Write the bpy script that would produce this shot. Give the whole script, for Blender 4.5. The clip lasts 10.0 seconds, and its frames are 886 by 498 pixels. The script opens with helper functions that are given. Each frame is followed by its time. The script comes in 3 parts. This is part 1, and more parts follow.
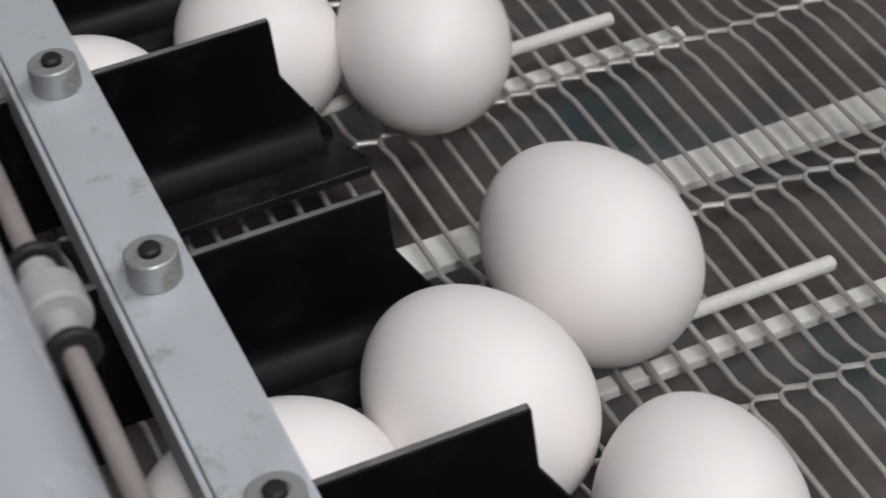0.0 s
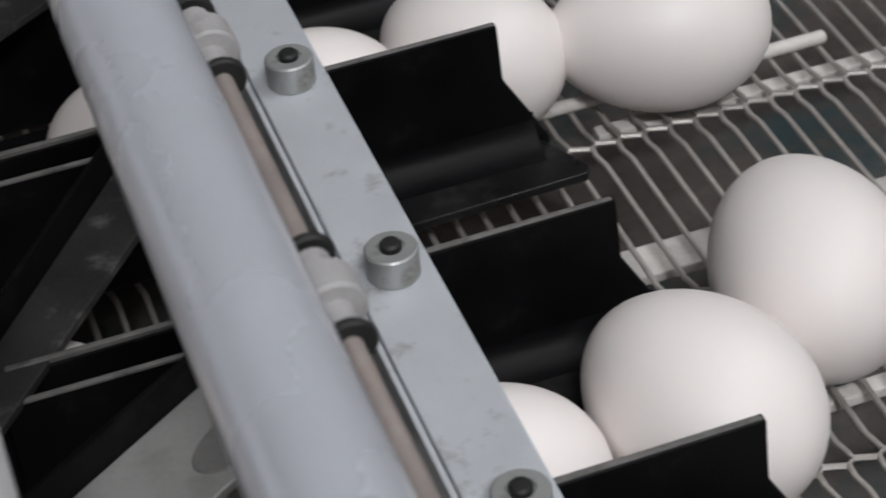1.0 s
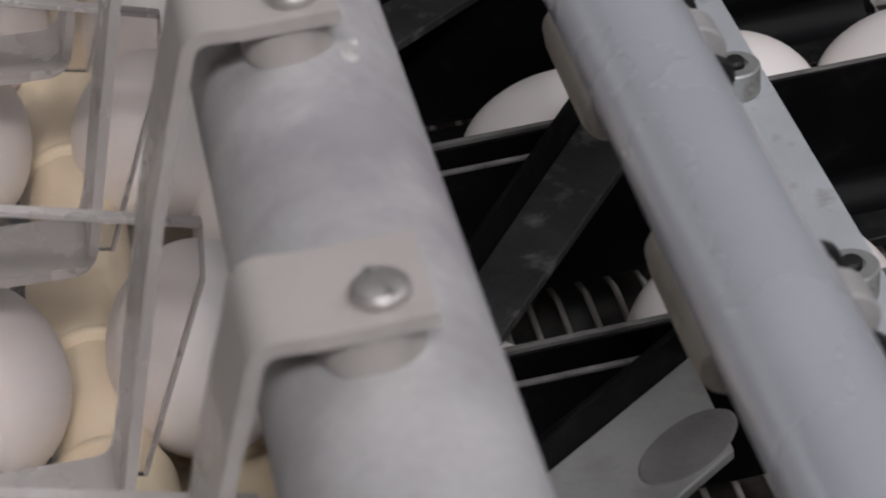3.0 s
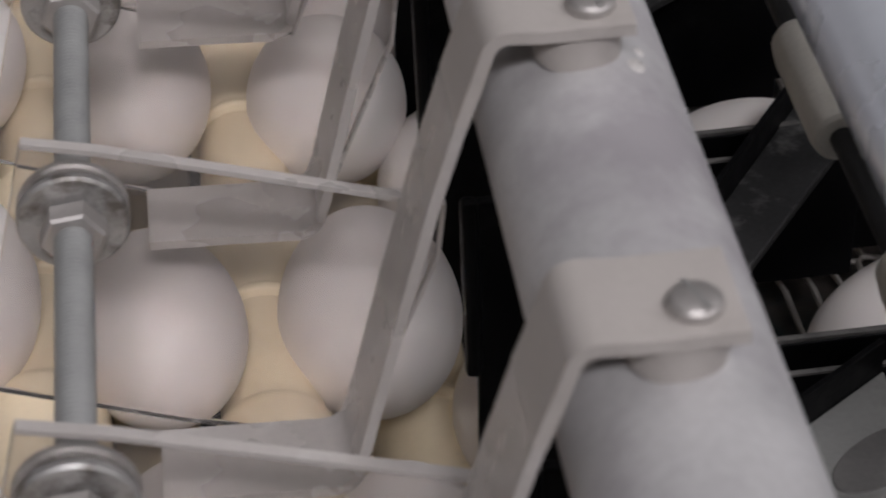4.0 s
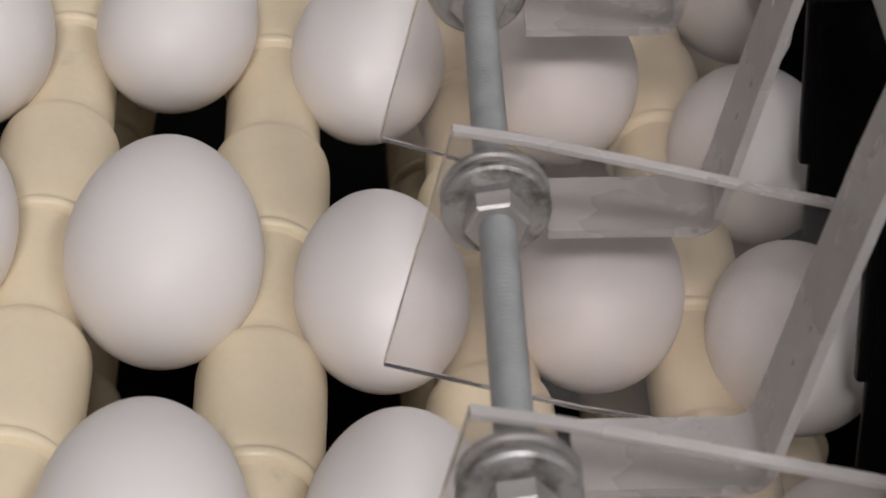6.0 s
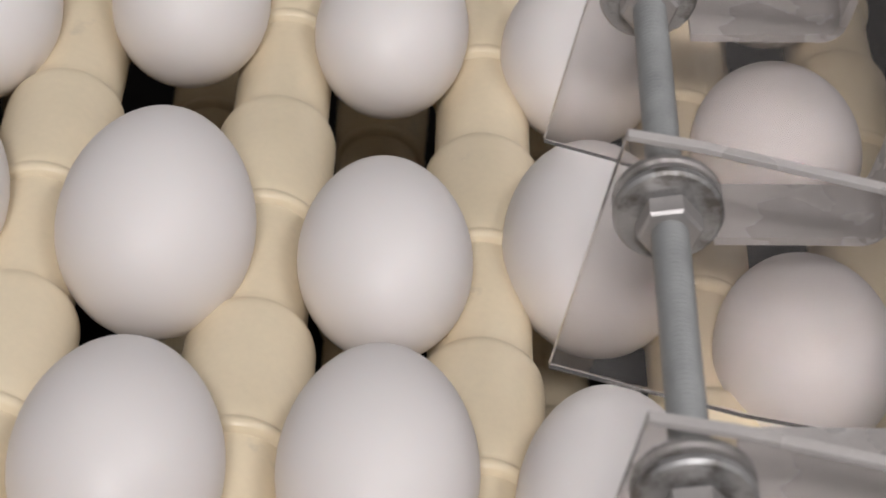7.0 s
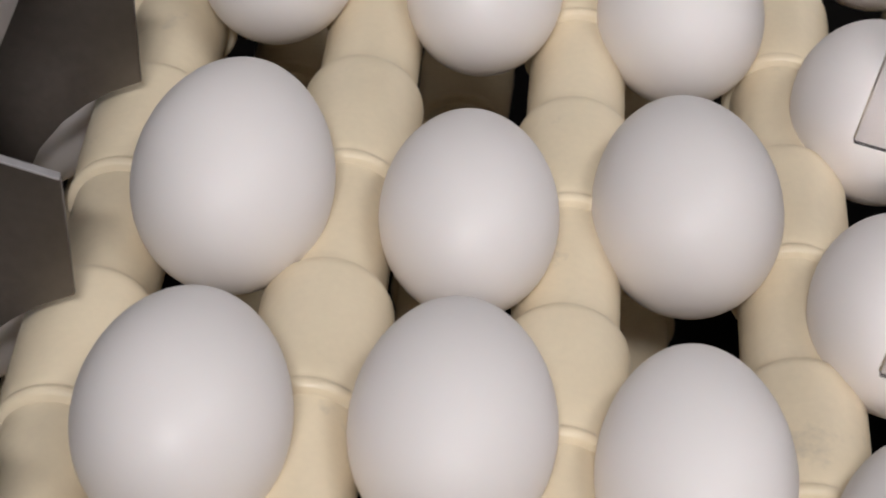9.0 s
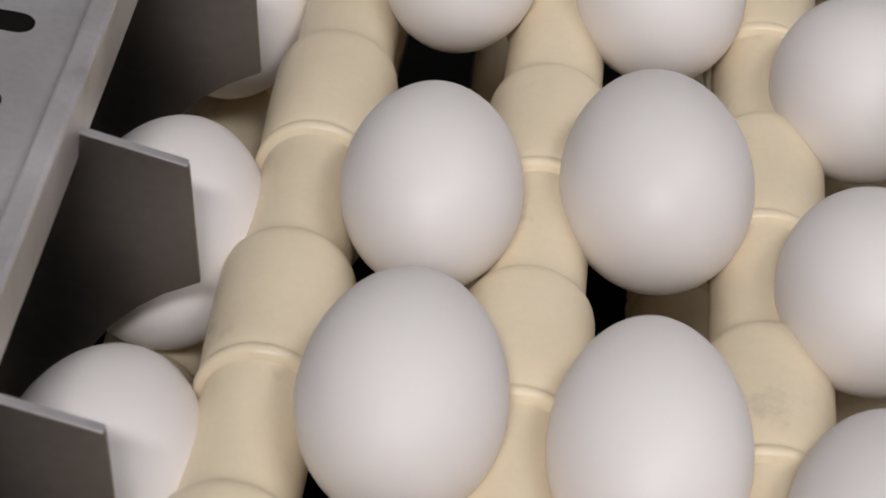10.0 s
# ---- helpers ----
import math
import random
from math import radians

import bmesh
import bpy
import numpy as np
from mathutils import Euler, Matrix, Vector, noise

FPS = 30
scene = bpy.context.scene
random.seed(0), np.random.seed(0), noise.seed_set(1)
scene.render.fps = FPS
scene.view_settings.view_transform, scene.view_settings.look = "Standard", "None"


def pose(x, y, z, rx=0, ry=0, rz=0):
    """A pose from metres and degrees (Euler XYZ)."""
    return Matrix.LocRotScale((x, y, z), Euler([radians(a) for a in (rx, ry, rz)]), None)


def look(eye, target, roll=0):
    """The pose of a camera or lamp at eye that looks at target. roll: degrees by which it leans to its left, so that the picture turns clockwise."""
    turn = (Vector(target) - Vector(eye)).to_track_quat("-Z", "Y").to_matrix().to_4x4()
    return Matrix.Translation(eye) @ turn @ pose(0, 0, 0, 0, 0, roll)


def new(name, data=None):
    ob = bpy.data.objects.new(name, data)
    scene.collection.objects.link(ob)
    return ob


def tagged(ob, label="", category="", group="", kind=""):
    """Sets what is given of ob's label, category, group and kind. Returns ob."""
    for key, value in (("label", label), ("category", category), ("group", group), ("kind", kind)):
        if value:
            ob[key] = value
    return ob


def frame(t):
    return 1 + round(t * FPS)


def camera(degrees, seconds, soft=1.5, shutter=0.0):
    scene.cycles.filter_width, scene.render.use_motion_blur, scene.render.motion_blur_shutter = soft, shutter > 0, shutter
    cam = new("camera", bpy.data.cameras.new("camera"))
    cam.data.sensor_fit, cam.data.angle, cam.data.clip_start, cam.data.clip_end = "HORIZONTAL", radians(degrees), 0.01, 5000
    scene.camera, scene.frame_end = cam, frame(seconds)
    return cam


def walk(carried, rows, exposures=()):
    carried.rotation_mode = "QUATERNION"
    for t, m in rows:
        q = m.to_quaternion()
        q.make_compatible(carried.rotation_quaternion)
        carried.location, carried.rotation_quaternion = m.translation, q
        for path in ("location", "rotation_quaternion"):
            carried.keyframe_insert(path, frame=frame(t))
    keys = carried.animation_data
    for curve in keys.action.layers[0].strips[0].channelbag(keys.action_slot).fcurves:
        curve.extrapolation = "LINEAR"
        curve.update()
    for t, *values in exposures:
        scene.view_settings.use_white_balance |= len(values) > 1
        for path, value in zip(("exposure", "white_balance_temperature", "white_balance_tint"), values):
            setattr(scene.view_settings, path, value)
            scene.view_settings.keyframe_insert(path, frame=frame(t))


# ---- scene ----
cam = camera(21.66, 10.0, soft=1.7, shutter=0.3)
cam.data.dof.use_dof, cam.data.dof.focus_distance, cam.data.dof.aperture_fstop = True, 0.51, 38.0

# All lengths below are in millimetres; MM turns them into metres. The roller tops of the conveyor lie 0.9 m above the floor.
MM = 0.001
DECK = 900.0


def at(x, y, z, rx=0, ry=0, rz=0):
    return pose(x * MM, y * MM, (z + DECK) * MM, rx, ry, rz)


def vec(x, y, z):
    return Vector((x * MM, y * MM, (z + DECK) * MM))


walk(cam, [
    (0, at(142.0, -441.5, 334.8, 56.36, -7.56, -22.64)),
    (0.5, at(124.5, -444.3, 337.2, 56.44, -8.60, -20.70)),
    (1, at(115.7, -437.7, 334.3, 56.03, -8.17, -18.96)),
    (1.5, at(111.5, -431.8, 331.3, 55.47, -7.49, -16.22)),
    (2, at(99.3, -426.2, 323.8, 55.96, -7.54, -15.15)),
    (2.5, at(91.7, -421.2, 320.2, 55.74, -7.11, -13.43)),
    (2.7, at(88.9, -418.3, 316.8, 55.86, -7.01, -12.67)),
    (3.8, at(50.8, -423.5, 324.5, 54.26, -11.26, -8.16)),
    (4, at(40.3, -422.7, 326.5, 53.88, -11.89, -7.81)),
    (4.5, at(27.6, -419.4, 325.0, 53.23, -11.31, -6.39)),
    (5, at(21.0, -415.9, 321.5, 52.88, -10.92, -4.66)),
    (5.5, at(7.4, -418.9, 323.3, 52.51, -11.53, -3.50)),
    (5.7, at(3.3, -419.8, 323.6, 52.33, -11.56, -2.89)),
    (6.8, at(-7.0, -421.4, 323.0, 51.62, -10.80, 0.69)),
    (7, at(-11.3, -420.7, 323.0, 51.42, -10.74, 1.20)),
    (7.5, at(-24.5, -417.6, 322.8, 50.78, -10.93, 1.93)),
    (8, at(-31.3, -415.6, 322.8, 50.30, -10.37, 2.98)),
    (8.5, at(-40.7, -413.2, 315.4, 50.52, -9.77, 3.42)),
    (9, at(-47.4, -412.9, 308.7, 50.89, -9.43, 4.29)),
    (9.5, at(-54.8, -412.1, 305.6, 50.61, -9.43, 5.47)),
    (10, at(-58.1, -415.4, 300.9, 51.09, -8.55, 5.72)),
], exposures=[(0, -0.07, 6180, 10), (1.5, -0.18, 6200, 11), (2.5, -0.34, 6240, 13), (4.0, -0.48, 6280, 15), (5.0, -0.45, 6290, 15), (5.5, -0.41, 6320, 14), (7.0, -0.28, 6290, 12.5), (10, -0.27, 6260, 12.5)])

# ---- light ----
world = bpy.data.worlds.new("hall_air")
scene.world = world
world.use_nodes = True
world.node_tree.nodes["Background"].inputs[0].default_value = (0.9, 0.95, 1.0, 1)
world.node_tree.nodes["Background"].inputs[1].default_value = 0.006


def lamp(name, eye, target, size_x, size_y, power, colour):
    data = bpy.data.lights.new(name, "AREA")
    data.shape, data.size, data.size_y, data.energy, data.color = "RECTANGLE", size_x, size_y, power, colour
    ob = new(name, data)
    ob.matrix_basis = look(eye, target)
    return ob


# front and right-hand lamps out of view, placed to suit strap shadows and egg shading
lamp("unseen_ceiling_lamp", (-0.30, -1.90, 2.80), (0.08, 0.0, 0.95), 0.6, 0.2, 43, (1.0, 0.975, 0.95))
lamp("unseen_ceiling_lamp", (0.85, -0.35, 2.90), (0.8, -0.33, 0), 1.2, 0.4, 16, (1.0, 0.975, 0.95))
# two weak fill lamps, added out of view to lift the shadows
lamp("unseen_ceiling_lamp", (-1.1, 0.55, 2.90), (-1.1, 0.55, 0), 1.5, 0.45, 2, (1.0, 0.975, 0.95))
lamp("unseen_ceiling_lamp", (2.4, 0.85, 2.90), (2.4, 0.85, 0), 1.5, 0.45, 2, (1.0, 0.98, 0.96))


# ---- materials ----
def material(name, colour, rough=0.5, metal=0.0, grain=60.0, tone=0.12, bump=0.1, spot=None, spots=0.0, spot_size=25.0,
             stretch=(1, 1, 1), transmission=0.0, ior=1.45, sss=0.0, vary=0.0, rough_vary=0.12, gloss=0.5, spot_min=0.56):
    """A procedural surface: base colour with broad and fine variation, stains, uneven gloss and fine relief. Sizes per metre."""
    m = bpy.data.materials.new(name)
    m.use_nodes = True
    nt = m.node_tree
    n, l = nt.nodes, nt.links
    b = n["Principled BSDF"]
    tc = n.new("ShaderNodeTexCoord")
    mp = n.new("ShaderNodeMapping")
    mp.inputs["Scale"].default_value = stretch
    coords = tc.outputs["Object"]
    if vary:
        who, shift = n.new("ShaderNodeObjectInfo"), n.new("ShaderNodeVectorMath")
        shift.operation = "MULTIPLY_ADD"
        l.new(who.outputs["Random"], shift.inputs[0])
        shift.inputs[1].default_value = (7.3, 3.1, 5.7)
        l.new(coords, shift.inputs[2])
        coords = shift.outputs[0]
    l.new(coords, mp.inputs[0])
    big, fine = n.new("ShaderNodeTexNoise"), n.new("ShaderNodeTexNoise")
    big.inputs["Scale"].default_value, big.inputs["Detail"].default_value = grain, 4
    fine.inputs["Scale"].default_value, fine.inputs["Detail"].default_value = grain * 14, 3
    l.new(mp.outputs[0], big.inputs["Vector"])
    l.new(mp.outputs[0], fine.inputs["Vector"])
    mix = n.new("ShaderNodeMath")
    mix.operation = "MULTIPLY_ADD"
    l.new(fine.outputs[0], mix.inputs[0])
    mix.inputs[1].default_value = 0.45
    l.new(big.outputs[0], mix.inputs[2])
    ramp = n.new("ShaderNodeMapRange")
    ramp.inputs[1].default_value, ramp.inputs[2].default_value = 0.4, 1.05
    ramp.inputs[3].default_value, ramp.inputs[4].default_value = 1 - tone, 1 + tone
    l.new(mix.outputs[0], ramp.inputs[0])
    scale = n.new("ShaderNodeVectorMath")
    scale.operation = "SCALE"
    scale.inputs[0].default_value = colour
    l.new(ramp.outputs[0], scale.inputs["Scale"])
    out = scale.outputs[0]
    if vary:
        info = n.new("ShaderNodeObjectInfo")
        r = n.new("ShaderNodeMapRange")
        r.inputs[3].default_value, r.inputs[4].default_value = 1 - vary, 1 + vary * 0.4
        l.new(info.outputs["Random"], r.inputs[0])
        sc = n.new("ShaderNodeVectorMath")
        sc.operation = "SCALE"
        l.new(out, sc.inputs[0])
        l.new(r.outputs[0], sc.inputs["Scale"])
        out = sc.outputs[0]
    if spot:
        st = n.new("ShaderNodeTexNoise")
        st.inputs["Scale"].default_value, st.inputs["Detail"].default_value, st.inputs["Roughness"].default_value = spot_size, 5, 0.65
        l.new(coords, st.inputs["Vector"])
        sr = n.new("ShaderNodeMapRange")
        sr.inputs[1].default_value, sr.inputs[2].default_value = spot_min, spot_min + 0.16
        sr.inputs[3].default_value, sr.inputs[4].default_value = 0, spots
        l.new(st.outputs[0], sr.inputs[0])
        mx = n.new("ShaderNodeMix")
        mx.data_type = "RGBA"
        l.new(sr.outputs[0], mx.inputs[0])
        l.new(out, mx.inputs[6])
        mx.inputs[7].default_value = (*spot, 1)
        out = mx.outputs[2]
    l.new(out, b.inputs["Base Color"])
    rr = n.new("ShaderNodeMapRange")
    rr.inputs[1].default_value, rr.inputs[2].default_value = 0.35, 0.7
    rr.inputs[3].default_value, rr.inputs[4].default_value = max(rough - rough_vary, 0.0), min(rough + rough_vary, 1)
    l.new(big.outputs[0], rr.inputs[0])
    l.new(rr.outputs[0], b.inputs["Roughness"])
    b.inputs["Metallic"].default_value = metal
    b.inputs["Specular IOR Level"].default_value = gloss
    b.inputs["Transmission Weight"].default_value = transmission
    b.inputs["IOR"].default_value = ior
    if sss:
        b.inputs["Subsurface Weight"].default_value = sss
        b.inputs["Subsurface Radius"].default_value = (1.0, 0.7, 0.5)
        b.inputs["Subsurface Scale"].default_value = 0.004
    if bump:
        bp = n.new("ShaderNodeBump")
        bp.inputs["Strength"].default_value, bp.inputs["Distance"].default_value = bump, 0.0006
        l.new(fine.outputs[0], bp.inputs["Height"])
        l.new(bp.outputs[0], b.inputs["Normal"])
    return m


EGG = material("eggshell", (0.85, 0.80, 0.775), 0.52, grain=14, tone=0.035, bump=0.05, sss=0.06, vary=0.05, spot=(0.42, 0.33, 0.27), spots=0.5, spot_size=9, spot_min=0.735)
CREAM = material("cream_plastic", (0.78, 0.665, 0.48), 0.42, grain=40, tone=0.06, bump=0.06, spot=(0.27, 0.26, 0.24), spots=0.5, spot_size=42, spot_min=0.62, sss=0.05, vary=0.05)
CREAM_OLD = material("greyed_cream_plastic", (0.50, 0.48, 0.43), 0.55, grain=60, tone=0.15, spot=(0.22, 0.19, 0.13), spots=0.6, spot_size=45)
COLLAR = material("grey_plastic", (0.38, 0.37, 0.37), 0.5, grain=60, tone=0.15, spot=(0.12, 0.11, 0.10), spots=0.5, spot_size=90)
ZINC = material("zinc_plate", (0.60, 0.63, 0.665), 0.5, 0.35, grain=90, tone=0.06, bump=0.12, spot=(0.2, 0.18, 0.15), spots=0.6, spot_size=80, rough_vary=0.05)
GALV = material("galvanised_pipe", (0.60, 0.59, 0.595), 0.58, 0.25, grain=38, tone=0.14, bump=0.18, spot=(0.40, 0.37, 0.40), spots=0.7, spot_size=24, spot_min=0.5)
ALU = material("anodised_pipe", (0.69, 0.72, 0.78), 0.28, 0.42, grain=35, tone=0.04, bump=0.04, spot=(0.40, 0.40, 0.41), spots=0.06, spot_size=60, spot_min=0.6, rough_vary=0.04)
STUD = material("tarnished_zinc", (0.36, 0.37, 0.365), 0.5, 0.45, grain=120, tone=0.12, bump=0.12, spot=(0.13, 0.115, 0.08), spots=0.7, spot_size=110, spot_min=0.52)
STEEL = material("dull_steel", (0.46, 0.45, 0.44), 0.5, 0.6, grain=140, tone=0.2, bump=0.18, spot=(0.11, 0.09, 0.07), spots=0.75, spot_size=130, spot_min=0.5)
CHROME = material("bright_steel", (0.50, 0.475, 0.46), 0.46, 0.6, grain=90, tone=0.1, bump=0.1)
ROD = material("thread_steel", (0.36, 0.365, 0.36), 0.6, 0.3, grain=150, tone=0.18, bump=0.1)
PINK = material("rusty_rod", (0.40, 0.35, 0.325), 0.5, 0.4, grain=60, tone=0.15, spot=(0.28, 0.19, 0.14), spots=0.5, spot_size=60)
BLACK = material("black_plastic", (0.004, 0.004, 0.0046), 0.46, grain=60, tone=0.3, bump=0.12, spot=(0.035, 0.035, 0.035), spots=0.3, spot_size=55, gloss=0.12)
EDGE = material("worn_black_edge", (0.13, 0.125, 0.12), 0.55, grain=150, tone=0.5, spot=(0.04, 0.04, 0.04), spots=0.8, spot_size=170)
RUBBER = material("black_rubber", (0.015, 0.015, 0.015), 0.6)
GREYBAR = material("grey_bar", (0.30, 0.30, 0.29), 0.5, 0.3, grain=50, tone=0.15, spot=(0.16, 0.15, 0.14), spots=0.5, spot_size=40)
OVAL = material("worn_oval", (0.17, 0.165, 0.16), 0.55, 0.2, grain=60, tone=0.25, spot=(0.22, 0.21, 0.2), spots=0.4, spot_size=90)
DUSTY = material("dusty_black_plastic", (0.008, 0.008, 0.0085), 0.36, grain=40, tone=0.4, bump=0.15, spot=(0.06, 0.058, 0.056), spots=0.4, spot_size=30, gloss=0.3, spot_min=0.48)
DARK = material("dark_steel", (0.045, 0.045, 0.046), 0.42, 0.4, grain=60, tone=0.4, spot=(0.24, 0.235, 0.23), spots=0.6, spot_size=85, gloss=0.4)
PAN = material("dirty_pan", (0.10, 0.085, 0.078), 0.55, 0.1, grain=22, tone=0.6, spot=(0.035, 0.06, 0.066), spots=0.95, spot_size=20, spot_min=0.5)
# near-black base colour holds the shade of gaps under the rollers and in slots
GAP_DARK = material("gap_dark", (0.006, 0.005, 0.0045), 0.8, grain=30, tone=0.3, gloss=0.15)
WIRE = material("galvanised_wire", (0.56, 0.53, 0.50), 0.4, 0.6, grain=80, tone=0.2, spot=(0.26, 0.21, 0.17), spots=0.6, spot_size=60)
STRIP = material("pale_strip", (0.58, 0.56, 0.53), 0.6, grain=60, tone=0.2, spot=(0.26, 0.23, 0.20), spots=0.6, spot_size=50)
STRAP = material("frosted_plastic", (0.66, 0.62, 0.595), 0.3, grain=50, tone=0.1, bump=0.12, transmission=0.25, ior=1.3, spot=(0.85, 0.83, 0.81), spots=0.5, spot_size=70, spot_min=0.57)
PAD = material("beige_plastic", (0.49, 0.455, 0.43), 0.5, grain=50, tone=0.07, bump=0.08, spot=(0.34, 0.31, 0.29), spots=0.4, spot_size=60)
CLEAR = material("clear_acrylic", (0.71, 0.685, 0.67), 0.0, grain=45, tone=0.1, bump=0, transmission=0.95, ior=1.2, rough_vary=0.012)
BLADE = material("stainless_blade", (0.20, 0.178, 0.16), 0.36, 0.95, grain=24, tone=0.2, bump=0.05)
PLASTERY = material("dried_drip", (0.60, 0.575, 0.56), 0.35, grain=200)
RAIL = material("aluminium_rail", (0.66, 0.63, 0.63), 0.45, 0.6, grain=40, tone=0.12, bump=0.08, spot=(0.40, 0.37, 0.36), spots=0.5, spot_size=60)
CONCRETE = material("concrete", (0.16, 0.155, 0.15), 0.8, grain=3, tone=0.2)
PLASTER = material("hall_paint", (0.20, 0.20, 0.19), 0.8, grain=2, tone=0.08)
LIGHTBOX = bpy.data.materials.new("light_diffuser")
LIGHTBOX.use_nodes = True
LIGHTBOX.node_tree.nodes["Principled BSDF"].inputs["Emission Color"].default_value = (1, 0.97, 0.94, 1)
LIGHTBOX.node_tree.nodes["Principled BSDF"].inputs["Emission Strength"].default_value = 1.2


# ---- mesh helpers: shapes are drawn in millimetres ----
def finish(bm, smooth=True):
    bmesh.ops.scale(bm, vec=(MM, MM, MM), verts=bm.verts)
    for f in bm.faces:
        f.smooth = smooth
    return bm


def mesh_of(name, bm, mat, smooth=True, crease=20):
    finish(bm, smooth)
    bmesh.ops.recalc_face_normals(bm, faces=bm.faces)
    me = bpy.data.meshes.new(name)
    bm.to_mesh(me)
    bm.free()
    me.materials.append(mat)
    if smooth:
        me.set_sharp_from_angle(angle=radians(crease))
    return me


def part(name, bm, mat, parent=None, label="", place=None, smooth=True):
    ob = new(name, mesh_of(name, bm, mat, smooth) if isinstance(bm, bmesh.types.BMesh) else bm)
    if parent:
        ob.parent = parent
    if place is not None:
        ob.matrix_basis = place
    return tagged(ob, label)


def empty(name, m, label, category, group="", kind=""):
    ob = new(name)
    ob.matrix_basis = m
    return tagged(ob, label, category, group, kind)


def local(x, y, z, rx=0, ry=0, rz=0):
    return pose(x * MM, y * MM, z * MM, rx, ry, rz)


def box(x0, x1, y0, y1, z0, z1, bevel=0.6, bm=None, seg=2):
    bm = bm or bmesh.new()
    g = bmesh.ops.create_cube(bm, size=1.0, matrix=Matrix.LocRotScale(((x0 + x1) / 2, (y0 + y1) / 2, (z0 + z1) / 2), None, (x1 - x0, y1 - y0, z1 - z0)))
    if bevel:
        e = list({e for v in g["verts"] for e in v.link_edges})
        bmesh.ops.bevel(bm, geom=e, offset=bevel, segments=seg, affect="EDGES", profile=0.5)
    return bm


def lathe(profile, axis="Y", n=40, bm=None):
    """Turns (along, radius) pairs round an axis; the ends are closed."""
    bm = bm or bmesh.new()
    rings = []
    for a, r in profile:
        ring = []
        for i in range(n):
            c, s = math.cos(2 * math.pi * i / n) * r, math.sin(2 * math.pi * i / n) * r
            ring.append(bm.verts.new({"Y": (c, a, s), "Z": (c, s, a), "X": (a, c, s)}[axis]))
        rings.append(ring)
    for p, q in zip(rings, rings[1:]):
        for i in range(n):
            bm.faces.new((p[i], p[(i + 1) % n], q[(i + 1) % n], q[i]))
    bm.faces.new(rings[0])
    bm.faces.new(rings[-1][::-1])
    return bm


def rodded(r, a0, a1, axis="Y", n=32, bevel=0.6, bm=None):
    return lathe([(a0, r - bevel), (a0 + bevel, r), (a1 - bevel, r), (a1, r - bevel)], axis, n, bm)


def slab(outline, y0, y1, bevel=0.5, plane="XZ"):
    """A flat sheet: an outline in one plane, given thickness across it."""
    bm = bmesh.new()
    put = (lambda a, b, c: (a, c, b)) if plane == "XZ" else (lambda a, b, c: (a, b, c))
    lo = [bm.verts.new(put(a, b, y0)) for a, b in outline]
    hi = [bm.verts.new(put(a, b, y1)) for a, b in outline]
    bm.faces.new(lo)
    bm.faces.new(hi[::-1])
    k = len(lo)
    for i in range(k):
        bm.faces.new((lo[i], hi[i], hi[(i + 1) % k], lo[(i + 1) % k]))
    bmesh.ops.recalc_face_normals(bm, faces=bm.faces)
    if bevel:
        bmesh.ops.bevel(bm, geom=list(bm.edges), offset=bevel, segments=2, affect="EDGES", profile=0.5)
    return bm


def ribbon(line, y0, y1, thick, bevel=0.4):
    """A bent strip: a line in the xz plane, given thickness across and width along y."""
    pts = [Vector((a, b)) for a, b in line]
    left, right = [], []
    for i, p in enumerate(pts):
        d = (pts[min(i + 1, len(pts) - 1)] - pts[max(i - 1, 0)]).normalized()
        nrm = Vector((-d.y, d.x)) * thick / 2
        left.append(p + nrm)
        right.append(p - nrm)
    bm = bmesh.new()
    a = [[bm.verts.new((q.x, y, q.y)) for q in side] for y in (y0, y1) for side in (left, right)]
    l0, r0, l1, r1 = a
    for i in range(len(pts) - 1):
        for f in ((l0[i], l0[i + 1], l1[i + 1], l1[i]), (r0[i], r1[i], r1[i + 1], r0[i + 1]), (l0[i], r0[i], r0[i + 1], l0[i + 1]), (l1[i], l1[i + 1], r1[i + 1], r1[i])):
            bm.faces.new(f)
    for i in (0, -1):
        bm.faces.new((l0[i], l1[i], r1[i], r0[i]))
    return bm


def arc(cx, cz, r, a0, a1, n=8):
    return [(cx + r * math.cos(radians(a0 + (a1 - a0) * i / n)), cz + r * math.sin(radians(a0 + (a1 - a0) * i / n))) for i in range(n + 1)]


def hexed(flat, a0, a1, axis="Y", turn=0.0):
    """A hexagon nut body with chamfered corners along an axis."""
    bm = bmesh.new()
    r = flat / math.sqrt(3)
    rings = []
    for a, k in ((a0, 0.9), (a0 + 0.6, 1.0), (a1 - 0.8, 1.0), (a1, 0.86)):
        rings.append([bm.verts.new({"Y": (math.cos(i * math.pi / 3 + turn) * r * k, a, math.sin(i * math.pi / 3 + turn) * r * k),
                                    "Z": (math.cos(i * math.pi / 3 + turn) * r * k, math.sin(i * math.pi / 3 + turn) * r * k, a)}[axis]) for i in range(6)])
    for p, q in zip(rings, rings[1:]):
        for i in range(6):
            bm.faces.new((p[i], p[(i + 1) % 6], q[(i + 1) % 6], q[i]))
    bm.faces.new(rings[0])
    bm.faces.new(rings[-1])
    return bm


LANE = 76.2      # row to row, along y
PITCH = 50.8     # roller to roller, along x

